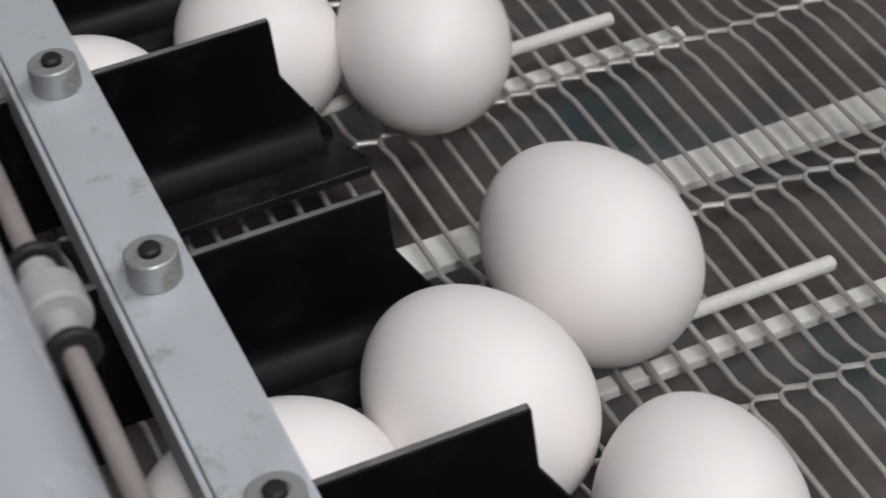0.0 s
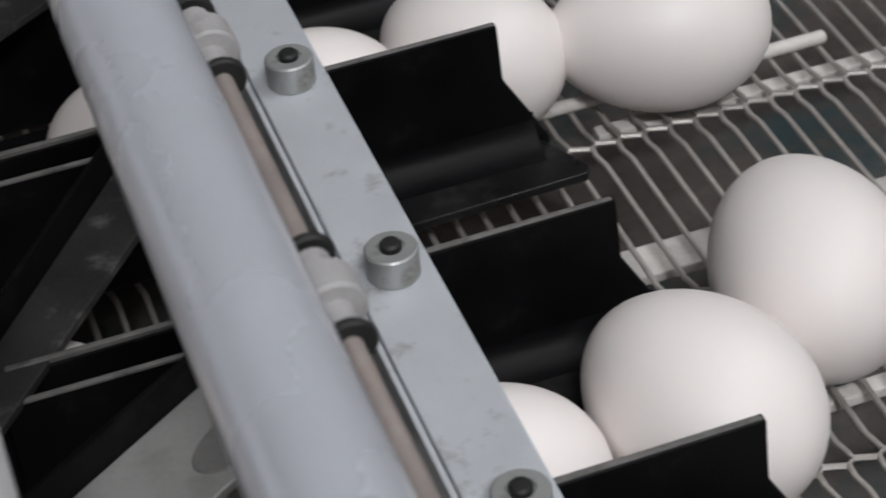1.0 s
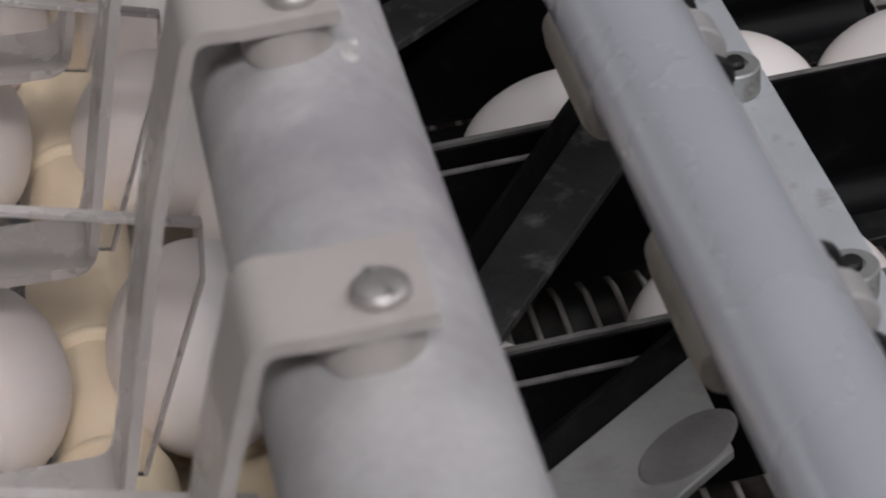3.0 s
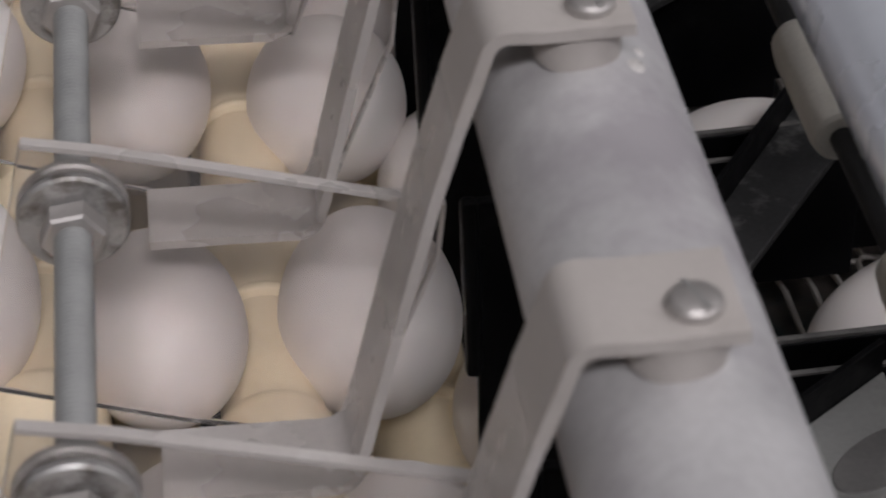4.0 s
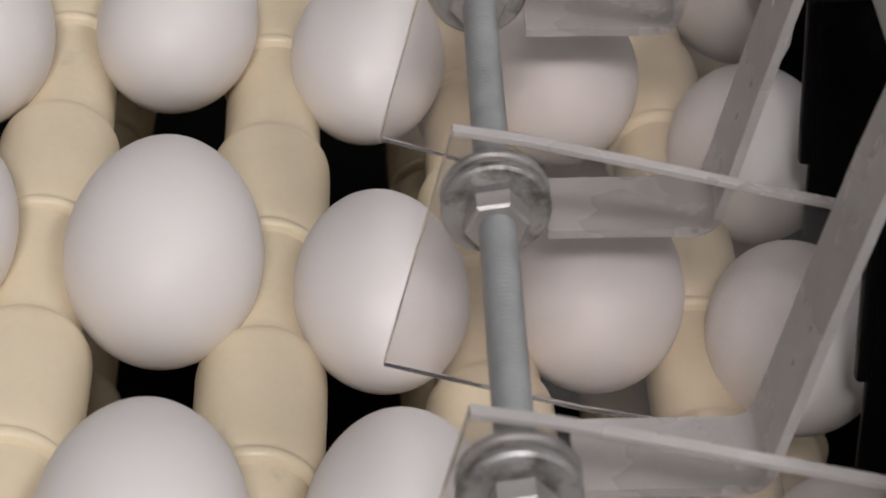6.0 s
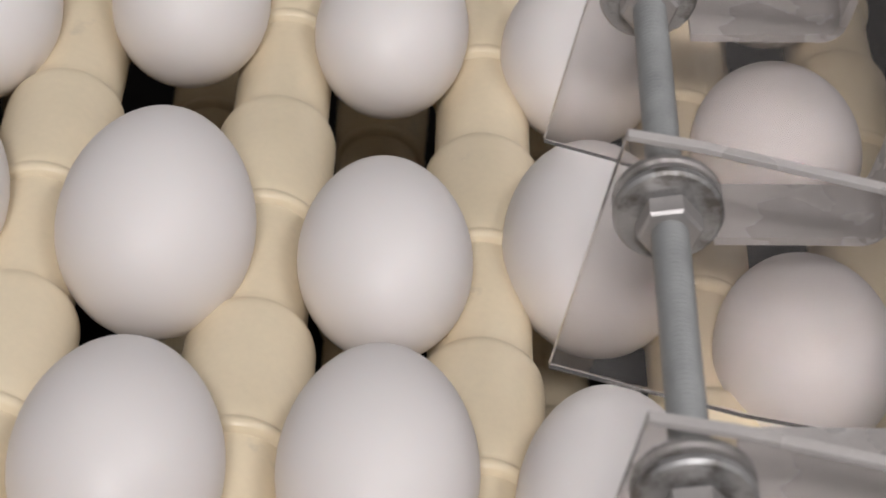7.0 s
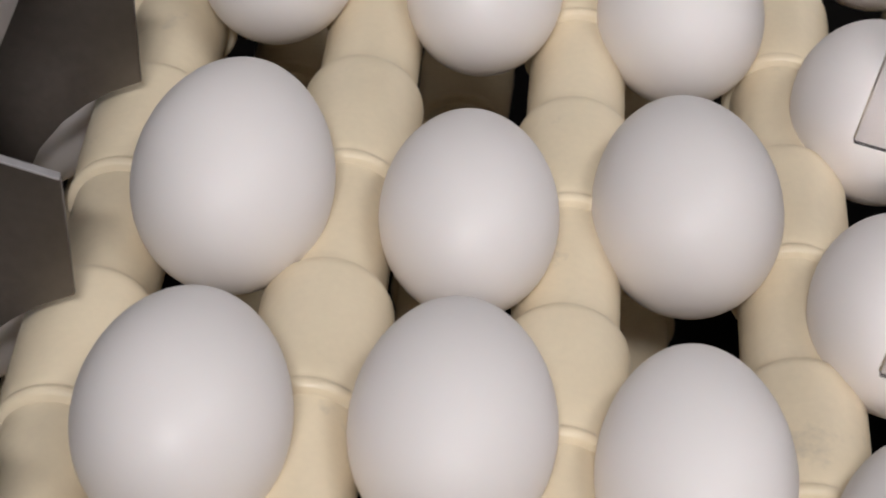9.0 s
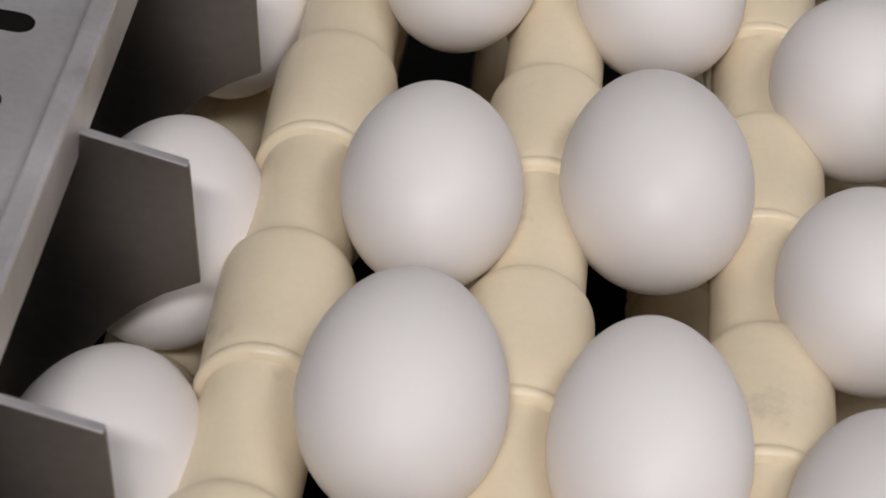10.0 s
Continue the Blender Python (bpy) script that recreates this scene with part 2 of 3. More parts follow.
# ---- the hall ----
def hall():
    for name, b, mat in (("floor", (-3, 3.5, -3, 3, -0.1, 0), CONCRETE), ("ceiling", (-3, 3.5, -3, 3, 3.0, 3.1), PLASTER),
                         ("wall_north", (-3, 3.5, 3, 3.1, 0, 3), PLASTER), ("wall_south", (-3, 3.5, -3.1, -3, 0, 3), PLASTER),
                         ("wall_east", (3.5, 3.6, -3, 3, 0, 3), PLASTER), ("wall_west", (-3.1, -3, -3, 3, 0, 3), PLASTER)):
        bm = box(*[v * 1000 for v in b], bevel=0)
        tagged(part(name, bm, mat, smooth=False), "plain painted hall " + name.split("_")[0], name.split("_")[0], kind="structure")
    # unseen fixtures added at the four lamps; the last two only carry fill
    for x, y in ((-0.30, -1.90), (0.85, -0.35), (-1.1, 0.55), (2.4, 0.85)):
        fix = empty("ceiling_light", pose(x, y, 2.93), "long white ceiling light added out of view to carry a lamp", "ceiling light", "hall lights")
        part("housing", box(-780, 780, -250, 250, 12, 70, 8), PLASTER, fix)
        part("diffuser", box(-750, 750, -225, 225, 2, 12, 0), LIGHTBOX, fix, "glowing diffuser")


hall()


# ---- machine bed ----
def bed():
    b = empty("machine_bed", at(0, 0, 0), "near-black bed added to close the dark gaps under the conveyor", "machine frame")
    # bed plates are added; their near-black colour stands for shade below the rollers
    part("pan", box(-420, 760, -420, 620, -232, -226, 1), GAP_DARK, b)
    part("side_plate", box(-420, 760, -420, -414, -226, -60, 1), GAP_DARK, b)
    part("side_plate", box(-420, 760, 614, 620, -226, -60, 1), GAP_DARK, b)
    part("end_plate", box(-426, -420, -420, 620, -226, -40, 1), GAP_DARK, b)
    part("end_plate", box(760, 766, -420, 620, -226, -40, 1), GAP_DARK, b)
    for x in (-380, 720):
        for y in (-380, 580):
            part("leg", box(x - 25, x + 25, y - 25, y + 25, -900, -232, 2), DARK, b)


bed()


# ---- roller conveyor ----
S_ROWS = [(0, 28), (3.6, 28), (3.8, 27.5), (4, 22.2), (4.25, 12.6), (4.5, 4.1), (4.75, 0.2), (5, -0.8), (5.5, -0.8), (5.7, -2.8), (6, -14), (6.8, -44.6), (7, -51.9), (7.5, -69.1),
          (8, -87), (8.25, -94.3), (8.5, -99), (8.75, -99.8), (9, -100.2), (9.25, -107), (9.5, -116.6), (10, -134.6)]
X_IN, X_OUT = 128.0, -70.0
BEND = (13 * PITCH - 2 * (X_IN - X_OUT)) / (2 * math.pi)


def slide(t):
    for (t0, a), (t1, b) in zip(S_ROWS, S_ROWS[1:]):
        if t <= t1:
            return a + (b - a) * (t - t0) / (t1 - t0)
    return S_ROWS[-1][1]


def chain(x):
    """Where a roller runs on the endless chain: along the top, round the end, back below, round the start."""
    run, turn = X_IN - X_OUT, math.pi * BEND
    d = (X_IN - x) % (2 * run + 2 * turn)
    if d < run:
        return X_IN - d, 0.0
    if d < run + turn:
        a = (d - run) / BEND
        return X_OUT - BEND * math.sin(a), BEND * (math.cos(a) - 1)
    if d < 2 * run + turn:
        return X_OUT + d - run - turn, -2 * BEND
    a = (d - 2 * run - turn) / BEND
    return X_IN + BEND * math.sin(a), -BEND * (1 + math.cos(a))


def spool_mesh():
    prof = [(-0.9, 11.7), (-0.6, 12.0), (-0.4, 12.9), (0.1, 13.6), (1.0, 13.95), (2.0, 13.75), (2.7, 13.2), (3.2, 13.05), (3.9, 13.3), (5.5, 13.6), (9, 13.85), (16, 14.15), (26, 14.4), (34, 14.45),
            (37, 14.35), (38.6, 14.05), (39.8, 13.5), (40.6, 12.8), (41.2, 12.25), (42.4, 11.95), (45, 11.85), (49, 11.85), (58, 11.85), (68, 11.9), (75.2, 11.9)]
    return mesh_of("spool", lathe(prof, "Y", 44), CREAM, crease=60)


TIMES = [i * 0.25 for i in range(41)]
ROLLERS, EGGS = [], []
SIDE = {0: -5.5, 1: -2.1, 2: -3.4, 3: -7.5}   # each shaft has its own play along y


def rollers():
    spool = spool_mesh()
    for k in range(13):
        x, z = chain(k * PITCH + slide(0))
        r = empty("conveyor_roller", at(x + 2.4, SIDE.get(k, -3.0), z - 10.3), "cream plastic spool roller of an egg conveyor", "roller", "conveyor rollers")
        part("shaft", rodded(4.5, -262, 285, n=16), STEEL, r, "steel shaft")
        for j in range(-3, 4):
            part("spool", spool, None, r, place=local(0, j * LANE, 0))
        ROLLERS.append((r, k))


rollers()


# ---- eggs ----
def egg_mesh():
    n, rings = 48, 30
    prof = []
    for i in range(rings + 1):
        a = math.pi * i / rings
        y = -math.cos(a)
        r = math.sin(a) * (1 - 0.105 * y - 0.02 * y * y)
        prof.append((y * 0.5, max(r * 0.5, 0.0006)))
    bm = lathe(prof, "Y", n)
    me = mesh_of("egg", bm, EGG)
    for p in me.polygons:
        p.use_smooth = True
    return me


EGG_MESH = egg_mesh()


def egg(m, wide, long, label="clean white egg resting between two rollers", group="eggs on the rollers"):
    ob = new("egg", EGG_MESH)
    ob.matrix_basis = m
    ob.scale = (wide, long, wide)
    return tagged(ob, label, "egg", group)


# column, row: width, length; waiting: shift along x, y, tilt, turn; carried: shift along x, y, height, tilt, turn
EGG_ROWS = {(0, 0): (43.4, 60.6, (0.3, -19, 5, 0), (0.3, -20.1, 5.8, 5, 1)),
            (1, 0): (38.7, 57, (-3.1, -23.6, -4, 3), (0.1, -19.6, 5.5, -2, 3)),
            (2, 0): (42.3, 59.5, (-4.6, -10.5, 1.5, -1), (-2.6, -2.6, 4.8, 2.6, 5)),
            (3, 0): (40.4, 55.5, (-9, -17, -6, 0), (-7, -30, 6.5, -9, 0)),
            (0, -1): (41.7, 57.8, (1, -106, -5, 0), (1.5, -95.7, 6, -1, 1)),
            (1, -1): (40.5, 59, (1.5, -101.5, -1, 1), (1.4, -86.7, 6, 0.5, 1)),
            (2, -1): (39.1, 59.2, (-5, -98, -3, 0), (-1.7, -88.5, 5.8, 2, 2)),
            (3, -1): (41.0, 56, (-9, -98, -2, 3), (-6, -102, 6, -2, 3)),
            (0, 1): (39.0, 57, (-1.4, 72, -1, -14), (-1.4, 70.6, 5.6, -2, 0)),
            (1, 1): (38.4, 57.4, (-5.5, 71.4, 3, -4), (-1.5, 73, 5.1, 2, -3)),
            (2, 1): (41.2, 57, (-6.6, 76, -4, -3), (-3.6, 75.3, 5.2, -3, 1)),
            (3, 1): (42.0, 55, (-9, 55, -4, 0), (-6.2, 47.5, 5.5, -8, 0))}
DRIFT = [(0, 0.0), (6.8, 0.0), (7.5, 1.0), (8.5, 2.3), (9, 3.0), (9.5, 0.5), (10, -0.8)]   # the eggs slip a little along the rollers


def drift(t):
    return float(np.interp(t, [a for a, b in DRIFT], [b for a, b in DRIFT]))


def conveyor_eggs():
    rnd = random.Random(4)
    for c in range(-2, 4):
        for j in range(-3, 3):
            y, tilt, turn = j * LANE - 21 + rnd.uniform(-4, 5), rnd.uniform(-4, 1), rnd.uniform(-6, 6)
            spare = (rnd.uniform(39, 42), rnd.uniform(54, 58), (0, y, tilt, turn), (0, y, 5.6, tilt, turn))
            wide, long, wait, ride = EGG_ROWS.get((c, j), spare)
            EGGS.append((egg(at(0, 0, 0), wide, long), c, wait, ride))


conveyor_eggs()

# ---- clear dividers on a threaded rod ----
def dividers():
    for j in range(-1, 3):
        y = -77 + j * LANE
        d = part("divider_plate", slab([(60.5, 87), (58.5, 29), (100, 24.0), (134, 23), (141.5, 70), (140, 82.5), (75, 87)], y, y + 2.2, 0.25), CLEAR, None, place=at(0, 0, 0), smooth=False)
        d.visible_shadow = False
        part("sawn_edge", slab([(60.6, 87.1), (75, 87.1), (140, 82.6), (140.1, 81.4), (75, 85.9), (60.7, 85.9)], y - 0.1, y + 2.3, 0.1), STRAP, d, "milky sawn top edge")
        part("sawn_end", slab([(140.2, 82.4), (141.7, 70), (134.2, 23.2), (133.4, 23.2), (140.9, 70), (139.4, 82.4)], y - 0.1, y + 2.3, 0.1), STRAP, d, "milky sawn end")
        tagged(d, "clear acrylic lane divider bolted on a threaded rod", "divider", "lane dividers")
    rod = empty("threaded_rod", at(71.8, 0, 72), "grey threaded rod with nuts holding the clear dividers", "rod")
    prof = [(-255, 3.0)]
    y = -255.0
    while y < 230:
        prof += [(y + 0.3, 3.55), (y + 0.62, 3.55), (y + 0.95, 3.36)]
        y += 1.25
    part("rod", lathe(prof, "Y", 20), ROD, rod)
    for j in range(-1, 3):
        y = -77 + j * LANE
        for s in (-1, 1):
            f = y - 0.1 if s < 0 else y + 2.3
            w = part("washer", lathe([(f, 3.7), (f, 9.8), (f + s * 0.4, 10.4), (f + s * 1.6, 10.4), (f + s * 2.2, 9.8), (f + s * 1.9, 7.4), (f + s * 1.6, 3.7)], "Y", 48), STEEL, rod, "stained steel washer")
            g = f + s * 2.0
            part("nut", hexed(10.8, min(g, g + s * 5.6), max(g, g + s * 5.6), "Y", 0.35), CHROME, rod, "steel hexagon nut")


dividers()


# ---- large pipe with strap brackets ----
def strap_pipe():
    p = part("support_pipe", rodded(17.2, -420, 430, n=64), GALV, None, place=at(150, 0, 124.5))
    tagged(p, "mottled grey galvanised support pipe over the conveyor", "pipe")
    for x, y, r in ((3.6, -117, 1.6), (5.2, -112, 0.9), (2.0, -60, 0.9)):
        d = bmesh.new()
        bmesh.ops.create_uvsphere(d, u_segments=16, v_segments=8, radius=1.0, matrix=Matrix.Diagonal((r, r * 1.3, 0.5, 1)))
        part("paint_drip", d, PLASTERY, p, "small whitish drip", local(x, y, math.sqrt(17.2 ** 2 - x * x)))
    pad = [(150.9, 149.8), (141, 147.4), (136, 146.2)] + arc(131.9, 141.9, 3.7, 100, 176, 6) + [(127.7, 135.5), (127.0, 128)]
    leg = [(127.0, 128), (126.0, 112), (125.3, 85), (124.9, 58)] + arc(119.4, 53.0, 5.2, 0, -76, 7) + [(108, 45.6), (91, 42.2)]
    for j in range(-1, 3):
        y = -110.8 + j * LANE
        s = empty("strap_bracket", at(0, y, 0), "frosted plastic strap screwed to the grey pipe, bent above eggs", "bracket", "strap brackets")
        part("pad", ribbon(pad, -9.2, 9.2, 2.2), PAD, s, "beige plastic pad over the pipe")
        part("strap", ribbon(leg, -9.2, 9.2, 2.0), STRAP, s, "frosted clear strap")
        part("spacer", lathe([(0, 6.4), (0.9, 7.2), (7.0, 7.4), (7.6, 7.2)], "Z", 40), PAD, s, "round beige spacer", local(145.0, -1.2, 139.2, 0, -13, 0))
        sc = part("screw", lathe([(0, 3.6), (0.7, 4.0), (1.7, 3.9), (2.3, 3.3), (2.7, 2.0), (2.8, 0.2)], "Z", 32), CHROME, s, "shiny slotted pan-head screw", local(144.6, -3, 149.0, 0, -13, 0))
        part("slot", box(-3.4, 3.4, -0.45, 0.45, 2.0, 2.82, 0), STEEL, sc, "worn screw slot", local(0, 0, 0, 0, 0, -70))


strap_pipe()


# ---- smooth pipe ----
def smooth_pipe():
    p = part("guard_pipe", rodded(10.5, -430, 480, n=56), ALU, None, place=at(204.8, 0, 135.7))
    tagged(p, "smooth blue-grey aluminium guard pipe", "pipe")


smooth_pipe()

# ---- the sloping infeed: everything here lies in one frame that rises to the right ----
SLOPE = 14.0
INFEED = at(268.5, 0, 68, 0, -SLOPE, 0)


def rise(x, y, z, rx=0, ry=0, rz=0):
    return INFEED @ local(x, y, z, rx, ry, rz)


def bolted_bar():
    b = empty("bolted_bar", INFEED, "zinc-plated steel bar with raised bolts over the paddles", "bar")
    part("bar", box(-8.5, 8.5, -330, 360, -4, 0, 0.7), ZINC, b)
    part("lip", box(-10.1, -8.7, -330, 360, -14, -1.0, 0.5), ZINC, b, "pale folded lip")
    for j in range(-3, 4):
        y = -5 + j * LANE + {1: 4.5, 0: 1.5, -1: 1.5}.get(j, 2.0)
        part("spacer", lathe([(0, 5.3), (0.4, 5.6), (6.6, 5.6), (7.0, 5.2), (7.1, 2.9), (6.6, 2.8)], "Z", 36), STUD, b, "round zinc spacer", local(0, y, 0))
        part("stud", lathe([(6.0, 2.3), (7.8, 2.3), (8.4, 1.8), (8.6, 0.3)], "Z", 20), RUBBER, b, "dark stud end", local(0, y, 0))


bolted_bar()


def hinge_rod():
    h = empty("hinge_rod", at(225.3, 0, 121.0), "thin rusty rod with plastic collars and black clips", "rod")
    part("rod", rodded(1.9, -400, 420, n=24), PINK, h)
    for j in range(-2, 6):
        y = -156 + j * 80
        part("collar", lathe([(y - 11, 2.4), (y - 10.4, 2.9), (y - 4.6, 3.0), (y - 4.2, 5.2), (y - 3.6, 5.7), (y + 3.0, 5.7), (y + 3.6, 5.2), (y + 4.2, 3.4), (y + 9.6, 3.2), (y + 10.2, 2.6)], "Y", 30), COLLAR, h, "grey plastic collar")
        for d in (-12, 11.5):
            ring = part("ring", lathe([(y + d - 0.9, 2.0), (y + d - 1.1, 4.2), (y + d - 0.5, 4.6), (y + d + 0.5, 4.6), (y + d + 1.1, 4.2), (y + d + 0.9, 2.0)], "Y", 26), RUBBER, h, "black clip ring")
            part("tail", box(-6.4, -3.2, y + d - 0.8, y + d + 0.8, -2.6, -1.4, 0.3), RUBBER, ring)


hinge_rod()


def paddles():
    for j in range(-3, 4):
        y = 11.6 + j * LANE
        p = empty("paddle", INFEED @ local(0, y, 0), "black plastic paddle with a floor beside the wire belt", "paddle", "infeed paddles")
        part("fin", slab([(-113.6, 35), (-84, 35), (-82, -11), (54.5, -9.8), (55, -26), (66, -46), (66, -49), (-115, -49)], 0, 2.6, 0.5), BLACK, p)
        part("worn_edge", box(-80, 54, 0.6, 2.2, -11.4, -9.7, 0.3), EDGE, p, "scuffed grey top edge")
        part("end_bar", box(-117, -113.4, -1.2, 2.4, -9, 36, 1.2), BLACK, p, "glossy black rounded end bar")
        part("side_fin", slab([(-82, -11.5), (-14, -11.5), (-14, -49), (-82, -49)], -9.2, -7.4, 0.4), BLACK, p)
        part("side_edge", box(-81, -15, -9.0, -7.6, -11.7, -10.9, 0.2), EDGE, p, "scuffed grey top edge")
        if j == 0:
            part("rear_floor", slab([(-100, 3), (-14, 3), (-14, 64), (-100, 64)], -50, -48, 0.4, "XY"), BLACK, p)
        fl = slab([(8, 0.5), (64, 0.5), (71, -15), (69, -18), (14, -19.5), (8, -19.5)], -49, -46.5, 0.5, "XY")
        part("floor", fl, DUSTY, p, "dusty black floor")
        part("cove", slab([(0.3, -46.4)] + arc(-8.7, -37.4, 9.0, -90, 0, 9), -62, -9, 0, "XZ"), BLACK, p, "rounded black inner corner", local(0, 0, 0, 0, 0, 90))


paddles()


def belt():
    b = empty("wire_belt", INFEED, "galvanised wire mesh belt carrying eggs", "conveyor belt")
    top, row = -60.5, 66.0
    zig = bmesh.new()
    one = None
    for i in range(0, 56):
        x = -92 + i * 7.2
        bm = bmesh.new()
        pts = []
        for r in range(-4, 6):
            y = -46 + r * row
            pts += [(-0.9, y - 3.2, 0), (-0.9, y, 0.5), (0.9, y + 1.2, 0.5), (0.9, y + 4, 0), (0, y + 8, 0), (0, y + row - 8, 0)]
        if one is None:
            ring_prev = None
            for x0, y0, z0 in pts:
                ring = [bm.verts.new((x0 + math.cos(k * math.pi / 3) * 0.84, y0, z0 + math.sin(k * math.pi / 3) * 0.84)) for k in range(6)]
                if ring_prev:
                    for k in range(6):
                        bm.faces.new((ring_prev[k], ring_prev[(k + 1) % 6], ring[(k + 1) % 6], ring[k]))
                ring_prev = ring
            one = mesh_of("wire", bm, WIRE, crease=75)
        else:
            bm.free()
        part("wire", one, None, b, place=local(x, 0, top))
        for r in range(-4, 6):
            y = -46 + r * row
            g = bmesh.ops.create_cone(zig, cap_ends=True, segments=6, radius1=0.78, radius2=0.78, depth=6.6,
                                      matrix=Matrix.Translation((x + 3.6, y + 0.6, top + 0.6)) @ Matrix.Rotation(radians(96), 4, "Y") @ Matrix.Rotation(radians(12), 4, "X"))
    tagged(part("hook_wire", zig, WIRE, b), kind="stuff")
    return b


belt()


def belt_support():
    s = empty("belt_support", INFEED, "pale support strips and dirty sheet under the wire belt", "support")
    part("sheet", box(-95, 330, -330, 380, -92, -89, 0.5), PAN, s, "dirty grey-green sheet")
    for j in range(-3, 4):
        if j % 2 == 0:
            part("strip", box(-60, 330, -24 + j * LANE, -12 + j * LANE, -72, -69, 0.5), STRIP, s, "pale wear strip")
        part("guide_bar", rodded(1.9, 60, 155, "X", 14), STRIP, s, "grey guide bar", local(0, -80 + j * 118, -58))
        part("guide_foot", box(85, 172, -90 + j * 118, -85 + j * 118, -66, -63, 0.6), STRIP, s, "worn pale foot strip")


belt_support()


def under_frame():
    t = empty("return_tube", at(216.5, 0, 101), "stained cream plastic sleeves on a shaft below the guard pipe", "tube")
    part("shaft", rodded(2.5, -330, 360, n=16), RUBBER, t, "dark shaft")
    for j in range(-2, 4):
        y = -145.0 + j * LANE
        part("sleeve", lathe([(y, 4.6), (y + 0.6, 5.6), (y + 3, 6.0), (y + 29.8, 6.0), (y + 34.8, 5.4), (y + 36.8, 4.2)], "Y", 30), CREAM_OLD, t, "stained cream sleeve")
    for hi, lo in ((((-95, -75), (-20, 28)), ((-95, -95), (-20, 1))), (((-95, 59), (-10, 118)), ((-95, 39), (-10, 98)))):
        br = empty("brace", INFEED, "dark scratched steel diagonal brace", "brace", "diagonal braces")
        part("web", slab([hi[0], hi[1], lo[1], lo[0]], -12.4, -10, 0.4, "XY"), DARK, br)
        d = (Vector(hi[1]) - Vector(hi[0])).normalized()
        nrm = Vector((-d.y, d.x))
        a, b = Vector(hi[0]), Vector(hi[1])
        part("flange", slab([a, b, b + nrm * 1.4, a + nrm * 1.4], -12.4, -2, 0.3, "XY"), BLACK, br, "black upright flange")
    g = empty("gusset_plate", INFEED, "grey steel gusset bar with an oval slot", "plate")
    part("plate", slab([(-95, -120), (-32, -76.3), (-32, -105.5), (-95, -149)], -12.4, -10, 0.5, "XY"), GREYBAR, g)
    part("flange", slab([(-95, -120), (-32, -76.3), (-32.9, -75), (-95.9, -118.7)], -12.4, -2, 0.3, "XY"), BLACK, g, "black upright flange")
    o = bmesh.new()
    bmesh.ops.create_cone(o, cap_ends=True, segments=40, radius1=7.4, radius2=7.0, depth=0.5, matrix=Matrix.Diagonal((1.75, 0.85, 1, 1)))
    part("oval_slot", o, OVAL, g, "dull dark oval", local(-40, -102, -9.9, 0, 0, 35))


under_frame()

# ---- eggs on the belt and in the paddle pockets: u, y, w in the infeed's frame, width, length, turn ----
BELT_EGGS = [
    (46.0, 62, [(0, 96.8, -71.4, 5), (0.1, 100, -66, 4), (0.2, 102, -62, 3), (0.35, 101, -67, 1), (0.5, 100.3, -70.5, -1), (0.7, 99, -71.5, -4), (1, 97.1, -71.5, -9), (1.2, 99, -65, -2), (1.4, 101, -63, 8), (1.6, 101, -56, 10), (1.8, 92, -47, 12), (2, 78, -39, 40), (2.2, 49, -39.5, 65), (2.4, 22.5, -40, 84), (2.5, 8, -40, 88), (2.6, -2, -40, 90), (10, -6, -40, 90)], "white egg rolling on the wire belt"),
    (46.3, 59.7, [(0, 55.4, -105, 9), (0.2, 53.3, -102.5, 10), (0.5, 57.3, -101.6, 12.4), (1, 56.3, -103.2, 18), (1.5, 55.4, -100.8, 16), (2, 51.7, -106, 16), (2.4, 54, -103, 16), (10, 54, -103, 16)], "white egg entering the pocket of a black paddle"),
    (44.0, 59, [(0, 97.2, 28, -10), (0.2, 107, 31, 15), (0.35, 115, 31, 45), (0.5, 122.4, 28.9, 69.5), (0.75, 114, 31, 74), (1, 104.9, 33.2, 78), (1.2, 100, 46, 80), (1.4, 103, 66, 70), (1.6, 110, 74, 60), (10, 112, 76, 60)], "white egg rolling on the wire belt"),
    (42.0, 53, [(0, 59, 48, 6), (0.3, 55, 48, 8), (0.4, 58, 49, 10), (0.5, 68, 48, 14), (0.7, 65, 47, 24), (1, 57.5, 46, 34), (1.5, 55, 48, 32), (2, 64, 38, 60), (2.4, 60, 39, 66), (10, 60, 39, 66)], "white egg entering the pocket of a black paddle"),
    (43.0, 58.5, [(0, 81.7, -155, -16), (0.2, 75, -158, 5), (0.5, 62, -172, 20), (10, 58, -176, 30)], "white egg rolling on the wire belt"),
    (43.0, 56, [(0, 7, -113, 80), (0.5, 6.5, -111, 81), (1, 5.5, -108, 81), (10, 5.5, -108, 81)], "white egg in a paddle pocket under the bar"),
    (43.0, 56, [(0, 6, 36.5, 84), (1, 10, 37, 84), (2, 7, 42, 84), (10, 7, 42, 84)], "white egg in a paddle pocket under the bar"),
    (41.0, 54, [(0, -28, 46, 75), (2.7, -28, 46, 75), (3.2, -31, 38, 75), (3.7, -33, 32, 75), (10, -33, 32, 75)], "shaded white egg in a paddle pocket"),
    (37.0, 50, [(0, -78, -46, 85), (10, -78, -46, 85)], "shaded white egg in a paddle pocket"),
    (44.0, 57, [(0, 140, 122, 30), (10, 138, 122, 30)], "white egg on the wire belt"),
]
LOOSE = []
for wide, long, rows, words in BELT_EGGS:
    e = egg(rise(rows[0][1], rows[0][2], -60 + wide / 2, 0, 0, rows[0][3]), wide, long, words, "eggs on the infeed")
    LOOSE.append((e, wide, rows))


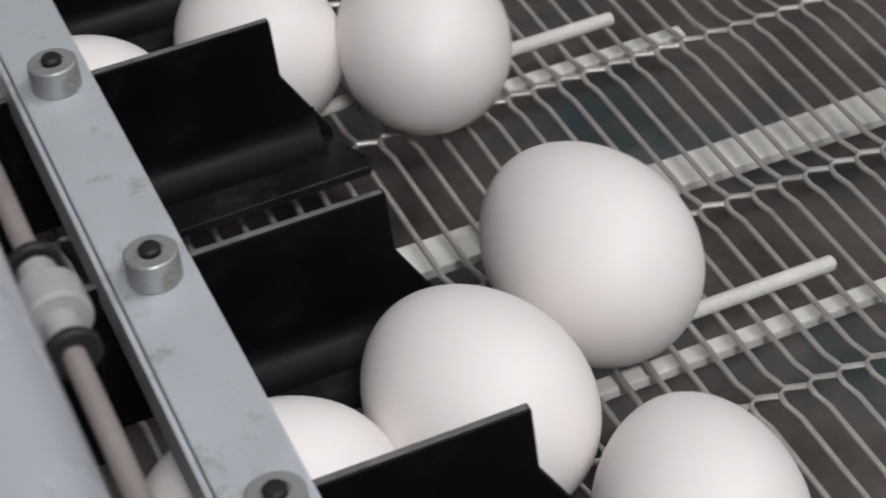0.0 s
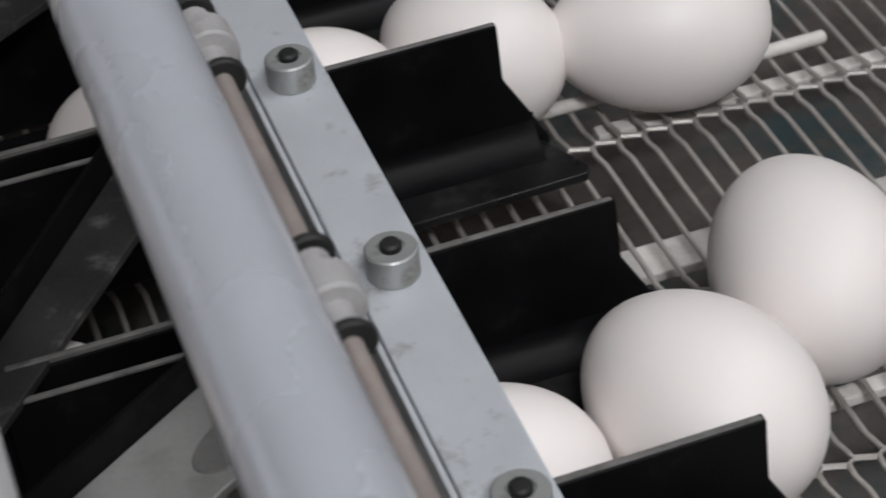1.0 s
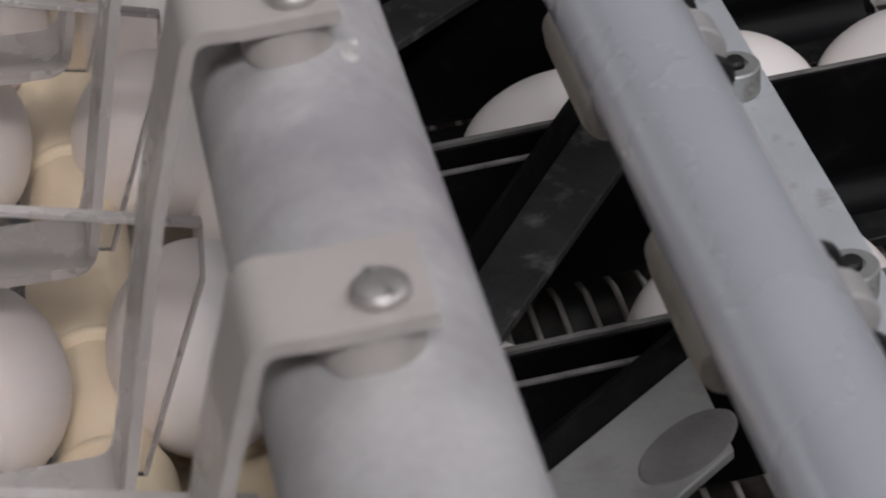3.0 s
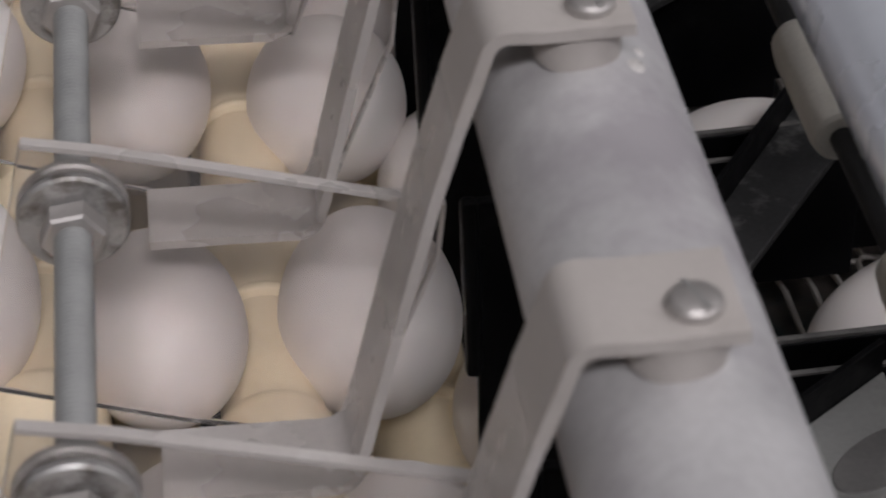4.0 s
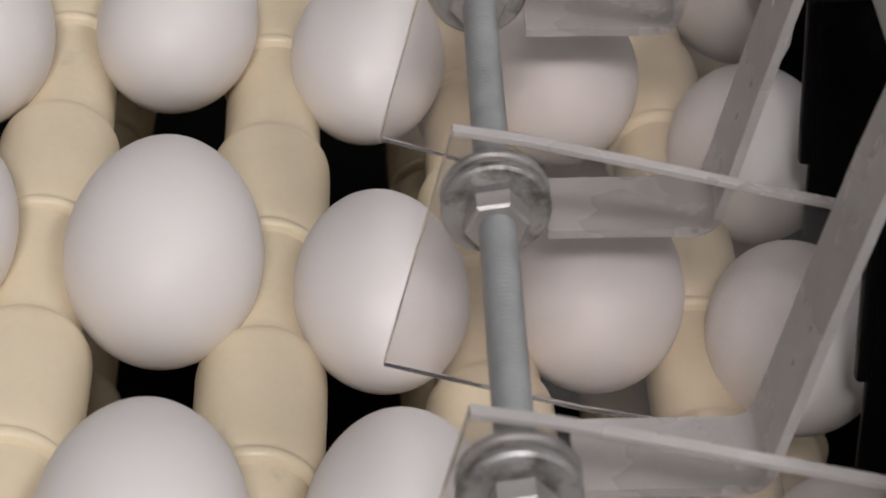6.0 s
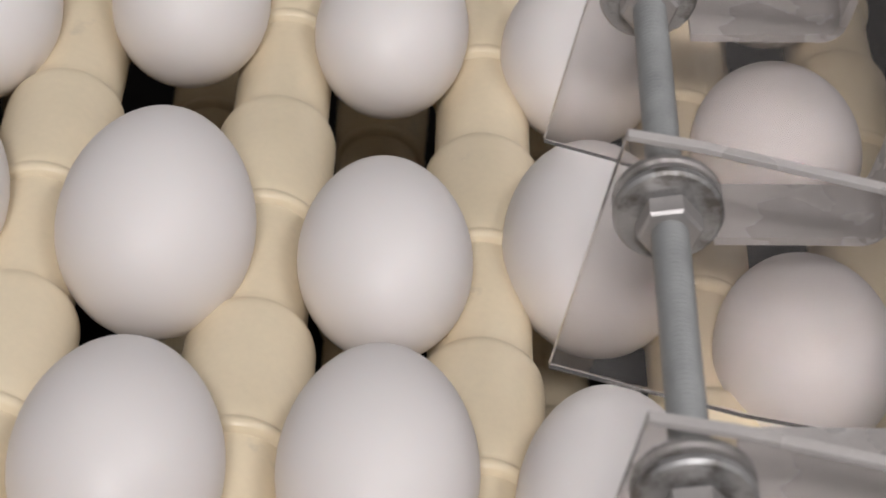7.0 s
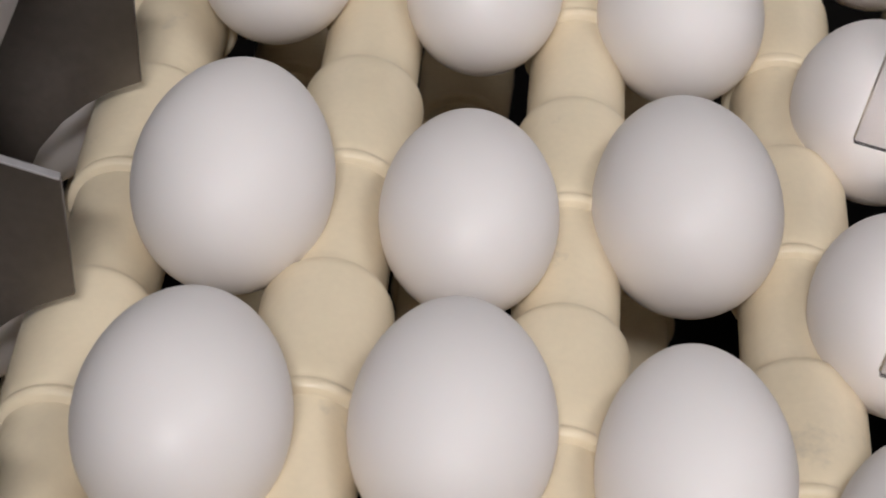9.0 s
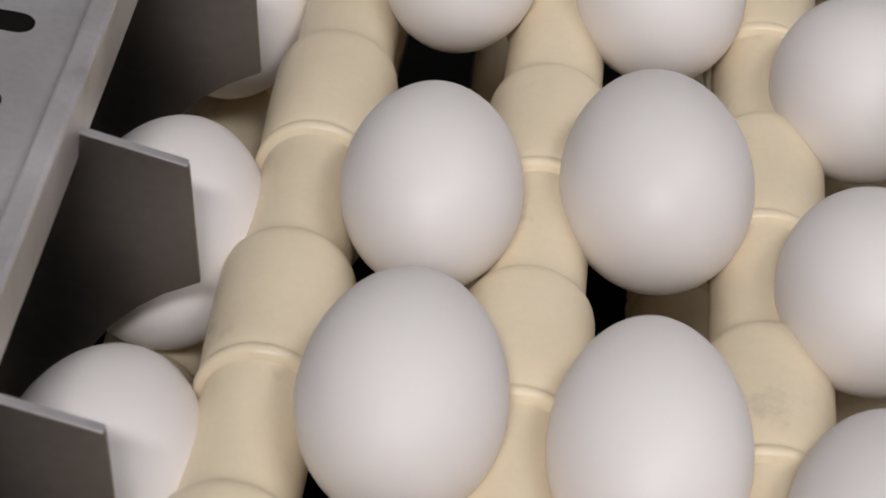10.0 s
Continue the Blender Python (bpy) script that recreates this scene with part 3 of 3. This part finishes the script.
# ---- discharge: guide blades and slotted rail ----
def discharge():
    for j in range(-1, 3):
        y = -59.5 + j * LANE
        line = [(-160, 36), (-125, 33.4), (-101.6, 29.8), (-97, 1.2)] + [(-104, -3.4), (-109, -8), (-114, -14), (-119, -23), (-126, -48), (-160, -60)]
        b = empty("guide_blade", at(-0.8, y, -2.1), "dark stainless steel guide blade between egg lanes", "blade", "guide blades")
        part("blade", slab(line, 0, 1.2, 0.25), BLADE, b)
        part("flange", slab([(-124.5, 33.6), (-101.8, 30.1), (-101.8, 30.6), (-124.5, 34.1)], -0.9, 1.2, 0.1), RAIL, b, "bright folded flange")
    r = empty("slotted_rail", at(-124, 0, 34), "slotted aluminium side rail above the guide blades", "rail")
    part("lip", box(-5, 0, -300, 330, -10, 8, 1), RAIL, r)
    part("top_plate", box(-70, -5.3, -300, 330, 1, 3.4, 0.5), RAIL, r)
    for j in range(-5, 6):
        # the plate is solid: each opening's darkness is a flat near-black oval
        o = slab(arc(9, 0, 3.4, -90, 90, 8) + arc(-9, 0, 3.4, 90, 270, 8), -0.3, 0.25, 0, "XY")
        part("slot", o, GAP_DARK, r, "flat near-black oval standing for a slot opening", local(-27, 18 + j * 27, 3.4))
    # added tray, coloured near-black like the shaded gap it fills
    t = part("receiving_tray", box(-330, -112, -300, 330, -112, -108, 1), GAP_DARK, None, place=at(0, 0, 0))
    tagged(t, "near-black tray added below the rollers, dark as the gaps", "tray")


discharge()


# ---- movement ----
def motions():
    for r, k in ROLLERS:
        rows = []
        for t in TIMES:
            x, z = chain(k * PITCH + slide(t))
            rows.append((t, at(x + 2.4, SIDE.get(k, -3.0), z - 10.3)))
        walk(r, rows)
    for e, c, wait, ride in EGGS:
        rows = []
        for t in TIMES:
            x = min((c + 0.5) * PITCH + 3 + slide(t), 189.0 if wait[1] > 30 else 201.0)
            past = max(0.0, -68 - x)
            k = min(max((t - 5.6) / 1.2, 0), 1)
            k = k * k * (3 - 2 * k)
            dx, y, tilt, turn = (a + (b - a) * k for a, b in zip(wait, (ride[0], ride[1], ride[3], ride[4])))
            up = ride[2] - 1.2 * max(0.0, x + dx - 172)   # the waiting eggs lie lower, off the top run
            drop = min((0.35 + 0.0088 * past) * past * past / (past + 2), 80 + up)
            x += dx - past * 0.09
            rows.append((t, at(max(x, -190), y + drift(t), up - drop, tilt, 0, turn)))
        walk(e, rows)
    for e, wide, rows in LOOSE:
        if len(rows) > 2:   # come to rest, then lie still
            rows = rows[:-1] + [(rows[-2][0] + d, *rows[-1][1:]) for d in (0.3, 0.6)] + rows[-1:]
        walk(e, [(t, rise(u, y, -60 + wide / 2, 0, 0, turn)) for t, u, y, turn in rows])


motions()
